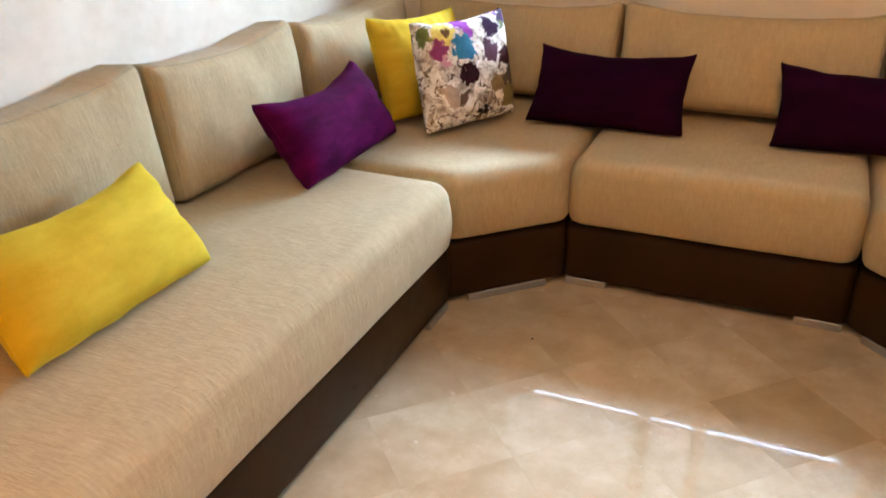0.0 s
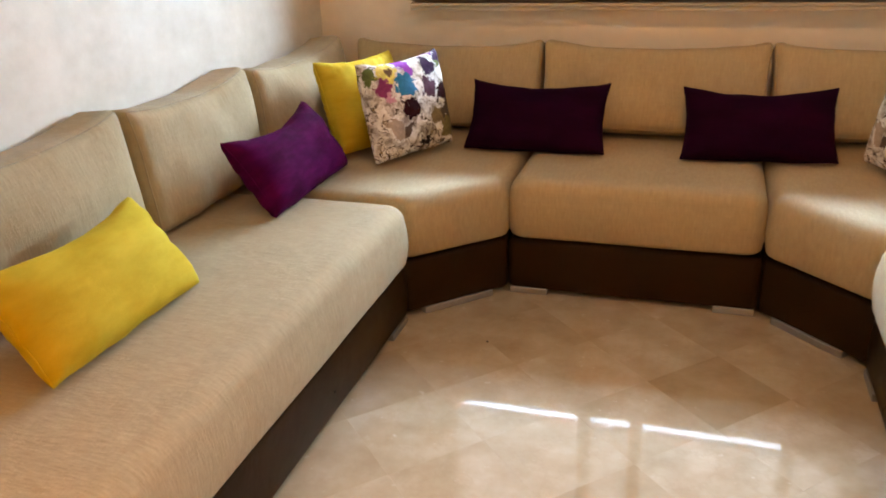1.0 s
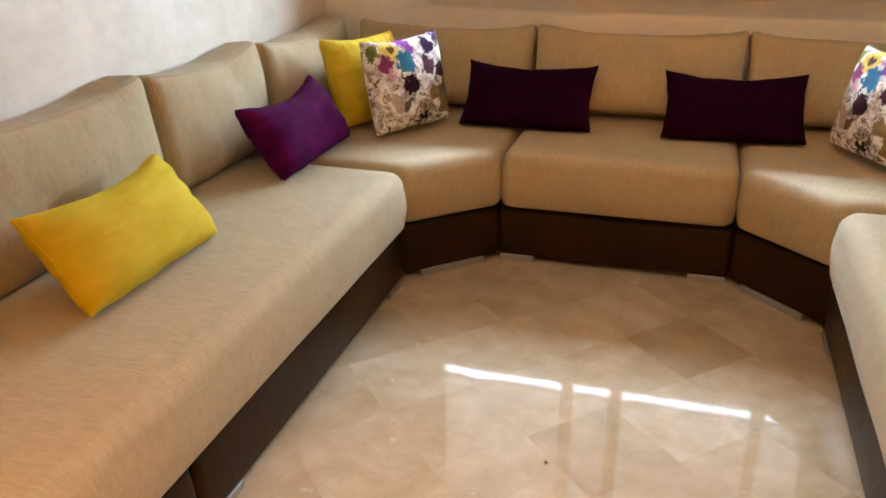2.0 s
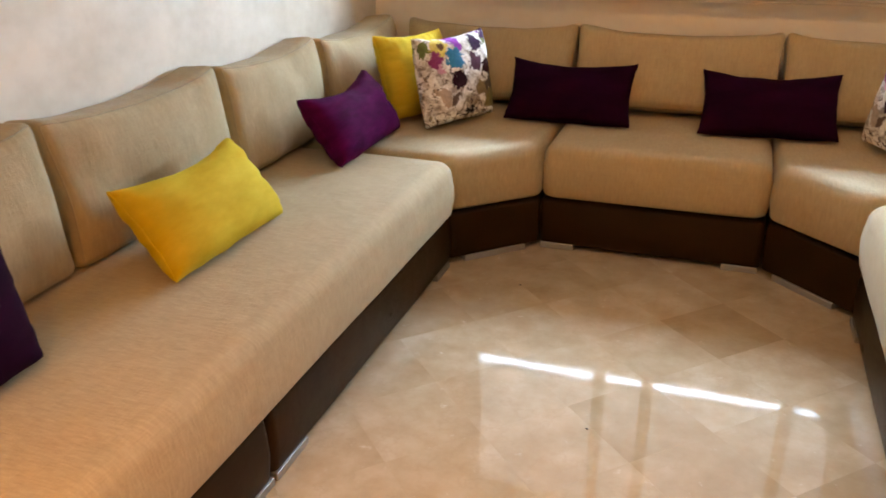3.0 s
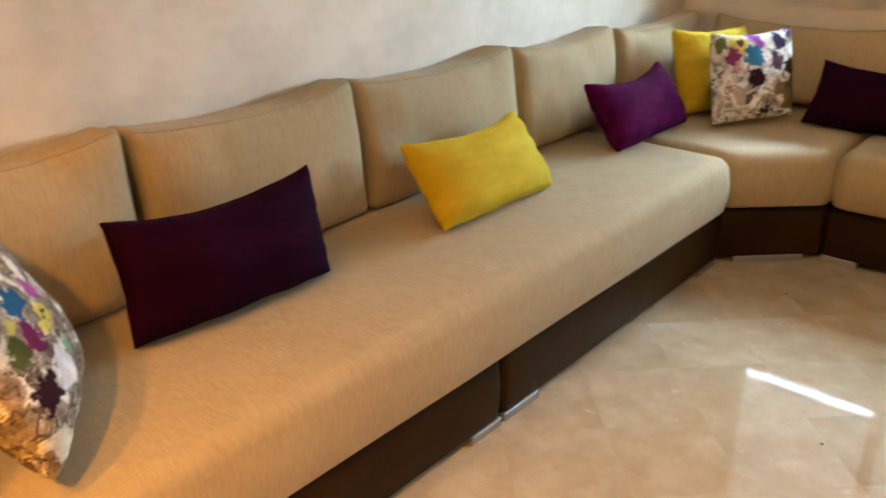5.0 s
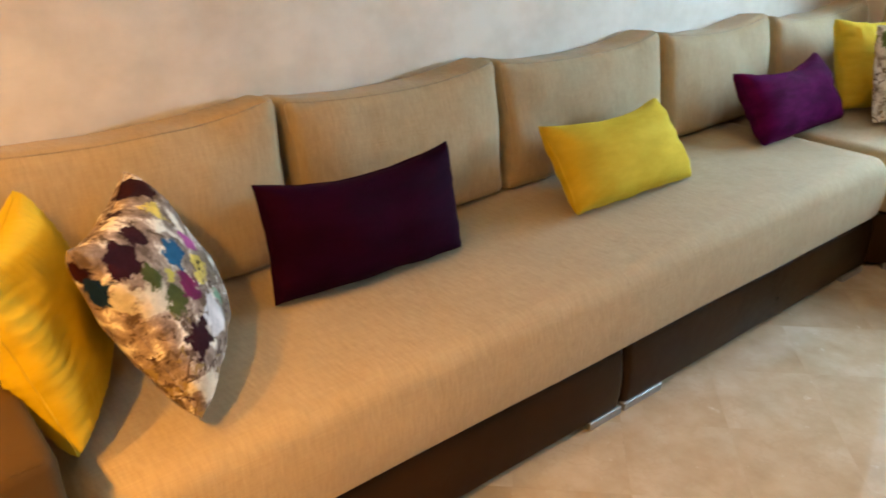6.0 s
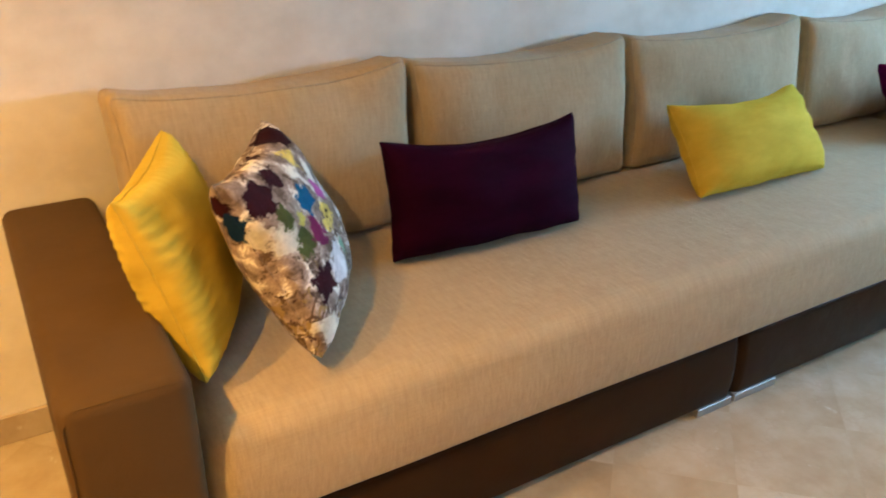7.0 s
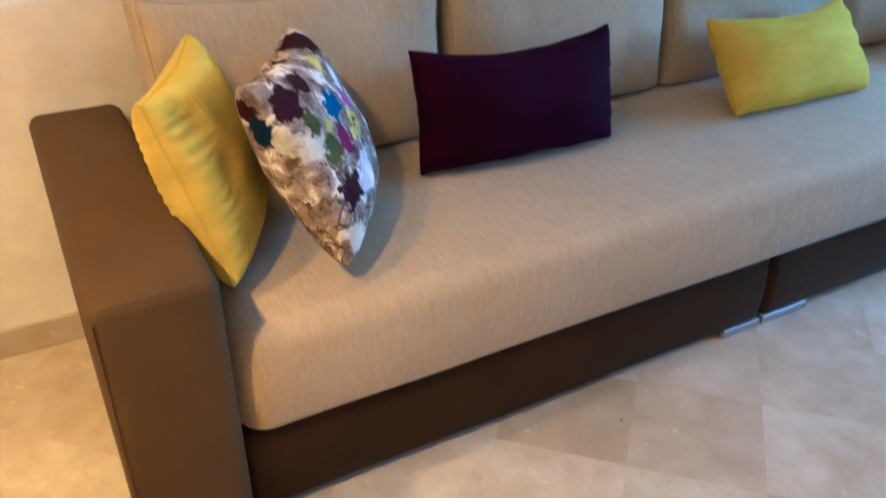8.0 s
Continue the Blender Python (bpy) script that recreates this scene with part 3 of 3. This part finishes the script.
base_unit([(FRONT_R, -3.4), (wr, -3.4), (wr, CUT_Y - G), (FRONT_R, CUT_Y - G)], "brown leatherette sofa base along the far wall",
          [(FRONT_R + 0.004, -1.13, FRONT_R + 0.004, -1.28), (FRONT_R + 0.004, -3.22, FRONT_R + 0.004, -3.36)])
arm = part("armrest", box(wl - 0.012, 0.872, ARM_Y0, ARM_Y1 - 0.002, 0.03, 0.642, 0.028, 4), TAUPE, near, "boxy taupe-brown leatherette armrest")
ax, zt, ys = 0.8735, 0.6145, (ARM_Y0 + 0.0255, ARM_Y1 - 0.0275)
front_seam = [Vector((ax - 0.0075, ys[0] - 0.018, 0.06)), Vector((ax - 0.0075, ys[0] - 0.018, zt - 0.01)), Vector((ax - 0.0085, ys[0], zt + 0.0175)), Vector((ax - 0.0085, ys[1], zt + 0.0175))]
part("seam", tube(front_seam, 0.0015, closed=False), TAUPE, near, "stitched seam round the armrest front")

# ---- sofa: seat cushions ----
OUT = 0.028


def seat(poly, label, cloth=LINEN, corner=0.068):
    return tagged(part("seat_cushion", slab(poly, SEAT0, SEAT1, 0.060, 0.022, corner, 0.006, 0.010), cloth), label, "seat cushion", "seat cushions of the sofa")


seat([(wl, ARM_Y1 + 0.004), (FRONT_L + OUT, ARM_Y1 + 0.004), (FRONT_L + OUT, CUT_Y - 0.012), (wl, CUT_Y - 0.012)], "long beige linen seat mattress of the sofa", LINEN_ALONG, (0.068, 0.064, 0.068, 0.068))
seat([(wl, CUT_Y - 0.004), (FRONT_L + OUT * 0.6, CUT_Y - 0.004), (CUT_L + 0.002, FRONT_B - OUT * 0.8), (CUT_L + 0.002, wb), (wl, wb)], "beige linen corner seat cushion with a slanted front")
seat([(CUT_L + 0.006, FRONT_B - OUT), (CUT_R - 0.004, FRONT_B - OUT), (CUT_R - 0.004, wb), (CUT_L + 0.006, wb)], "beige linen seat cushion under the window")
seat([(CUT_R, FRONT_B - OUT * 0.8), (FRONT_R - OUT * 0.6, CUT_Y - 0.004), (wr, CUT_Y - 0.004), (wr, wb), (CUT_R, wb)], "beige linen corner seat cushion with a slanted front")
seat([(FRONT_R - OUT, -3.4), (wr, -3.4), (wr, CUT_Y - 0.012), (FRONT_R - OUT, CUT_Y - 0.012)], "long beige linen seat mattress along the far wall", LINEN_ALONG)

# ---- sofa: back cushions ----
REST = SEAT1 + 0.006
LEAN = 6


def wall_cushion(y0, y1, h, seed, lean=LEAN, x=0.082, **more):
    """Against the left wall."""
    m = pose(x, (y0 + y1) / 2 + 0.008, REST - 0.012) @ pose(0, 0, 0, 0, 0, -90) @ pose(0, 0, 0, lean, 0, 0)
    return back_cushion(y1 - y0 - 0.006, h, 0.19, m, "plump beige linen back cushion leaning on the wall", seed, **more)


for k, (y0, y1) in enumerate(((-3.985, -3.215), (-3.215, -2.445), (-2.445, -1.615), (-1.615, -0.885), (-0.885, -0.05))):
    wall_cushion(y0, y1, (0.442, 0.432, 0.424, 0.410, 0.390)[k], k, **({"bulge": 0.09, "x": 0.09} if k == 4 else {}))
for k, (x0, x1) in enumerate(((0.24, 1.108), (1.108, 2.025), (2.025, 2.91))):
    m = pose((x0 + x1) / 2, -0.165, REST + 0.008) @ pose(0, 0, 0, 0, 0, 180) @ pose(0, 0, 0, 20, 0, 0)
    back_cushion(x1 - x0 + 0.006, 0.375, 0.19, m, "plump beige linen back cushion under the window", 11 + k, sag=0.03, bulge=0.028)
for k, (y0, y1) in enumerate(((-0.95, -0.03), (-1.75, -0.95), (-2.56, -1.75), (-3.37, -2.56))):
    m = pose(W1 - 0.14, (y0 + y1) / 2, REST - 0.012) @ pose(0, 0, 0, 0, 0, 90) @ pose(0, 0, 0, 8, 0, 0)
    back_cushion(y1 - y0 + 0.006, 0.445, 0.21, m, "plump beige linen back cushion leaning on the far wall", 21 + k)

# ---- throw pillows ----
throw_pillow("throw_pillow", [(0.287, -2.415, 0.718), (0.306, -1.858, 0.712), (0.47, -1.878, 0.480), (0.486, -2.442, 0.486)], 0.19, YELLOW, "oblong mustard-yellow velvet pillow lying against the back cushions", 1, pull=0.19, pleat=0.009)
throw_pillow("throw_pillow", [(0.289, -1.352, 0.722), (0.290, -0.772, 0.724), (0.458, -0.815, 0.484), (0.455, -1.396, 0.480)], 0.19, PURPLE_LIT, "oblong plum velvet pillow near the corner, window daylight put into its colour", 2, pull=0.27, pleat=0.010)
throw_pillow("throw_pillow", [(0.319, -3.402, 0.772), (0.351, -2.832, 0.765), (0.405, -2.845, 0.480), (0.395, -3.410, 0.480)], 0.19, PURPLE, "oblong dark plum velvet pillow propped on the long seat", 3, pull=0.19)
throw_pillow("throw_pillow", [(0.840, -0.305, 0.726), (1.403, -0.285, 0.716), (1.432, -0.485, 0.484), (0.868, -0.500, 0.484)], 0.14, PURPLE, "oblong dark plum velvet pillow under the window", 4, pull=0.22)
throw_pillow("throw_pillow", [(1.694, -0.295, 0.713), (2.257, -0.285, 0.722), (2.262, -0.465, 0.484), (1.715, -0.495, 0.484)], 0.14, PURPLE, "oblong dark plum velvet pillow under the window", 5, pull=0.22)
throw_pillow("throw_pillow", [(0.28, -0.66, 0.850), (0.47, -0.31, 0.835), (0.58, -0.36, 0.486), (0.40, -0.71, 0.486)], 0.17, YELLOW, "square mustard-yellow velvet pillow behind the floral one", 6, pleat=0.009, fine=48, waves=30)
throw_pillow("throw_pillow", [(0.485, -0.745, 0.855), (0.717, -0.422, 0.868), (0.775, -0.415, 0.490), (0.600, -0.772, 0.486)], 0.17, PRINT_A, "square floral print pillow on a white ground in the corner", 7)
throw_pillow("throw_pillow", [(2.423, -0.422, 0.868), (2.655, -0.745, 0.855), (2.540, -0.772, 0.486), (2.365, -0.415, 0.490)], 0.17, PRINT_A, "square floral print pillow on a white ground in the far corner", 8)
throw_pillow("throw_pillow", [(0.688, -4.078, 0.858), (0.280, -3.905, 0.850), (0.254, -3.768, 0.495), (0.662, -3.950, 0.512)], 0.16, YELLOW, "square mustard-yellow velvet pillow leaning on the armrest", 9, pleat=0.008, fine=80, waves=52)
throw_pillow("throw_pillow", [(0.716, -3.922, 0.858), (0.296, -3.692, 0.828), (0.270, -3.486, 0.505), (0.688, -3.728, 0.526)], 0.17, PRINT_B, "square floral print pillow on taupe ground beside the armrest", 10)

# ---- floor slabs, laid diagonally ----
floor = tagged(part("floor", box(W0, W1, REAR, BACK, -0.12, -0.004), GROUT, smooth=False), "polished cream marble floor laid in diagonal slabs", "floor", kind="structure")
SIDE, VX, VY = 0.300, 1.68, -1.326
H = SIDE / math.sqrt(2)


def clipped(poly):
    for axis, limit, sign in ((0, W0, 1), (0, W1, -1), (1, REAR, 1), (1, BACK, -1)):
        out = []
        for a, b in zip(poly, poly[1:] + poly[:1]):
            da, db = sign * (a[axis] - limit), sign * (b[axis] - limit)
            if da >= 0:
                out.append(a)
            if (da >= 0) != (db >= 0):
                f = da / (da - db)
                out.append((a[0] + f * (b[0] - a[0]), a[1] + f * (b[1] - a[1])))
        poly = out
        if len(poly) < 3:
            return []
    return poly


def slab_mesh(poly):
    bm = bmesh.new()
    n = len(poly)
    cx, cy = sum(p[0] for p in poly) / n, sum(p[1] for p in poly) / n
    rows = [[bm.verts.new((cx + (x - cx) * f, cy + (y - cy) * f, z)) for x, y in poly] for f, z in ((1, -0.004), (1, -0.0001), (0.9993, 0.0))]
    for a, b in zip(rows, rows[1:]):
        for i in range(n):
            bm.faces.new((a[i], a[(i + 1) % n], b[(i + 1) % n], b[i]))
    bm.faces.new(rows[-1])
    me = bpy.data.meshes.new("tile")
    bm.to_mesh(me)
    bm.free()
    me.materials.append(MARBLE)
    return me


h = H - 0.0001
whole = slab_mesh([(0, -h), (h, 0), (0, h), (-h, 0)])
for i in range(-14, 14):
    for k in range(-26, 10):
        if (i + k) % 2 == 0:
            continue
        cx, cy = VX + i * H, VY + k * H
        diamond = [(cx, cy - h), (cx + h, cy), (cx, cy + h), (cx - h, cy)]
        cut = clipped(diamond)
        if len(cut) < 3:
            continue
        inside = all(W0 < x < W1 and REAR < y < BACK for x, y in diamond)
        me = whole if inside else slab_mesh([(x - cx, y - cy) for x, y in cut])
        tile = new("tile", me)
        tile.parent = floor
        tile.location = (cx, cy, 0)

# ---- crumbs lying on the floor ----
for x, y, size in ((1.543, -2.062, 0.0055), (1.126, -1.203, 0.006), (0.924, -3.151, 0.004)):
    bm = bmesh.new()
    bmesh.ops.create_icosphere(bm, subdivisions=2, radius=size)
    for v in bm.verts:
        v.co *= 0.75 + 0.5 * noise.noise(v.co * 300 + Vector((x, y, 0)) * 9)
        v.co.z = max(v.co.z * 0.45, -0.3 * size)
    low = min(v.co.z for v in bm.verts)
    crumb = tagged(part("crumb", bm, BROWN), "tiny dark crumb lying on the marble floor", "crumb", "crumbs on the floor")
    crumb.location = (x, y, 0.0002 - low)
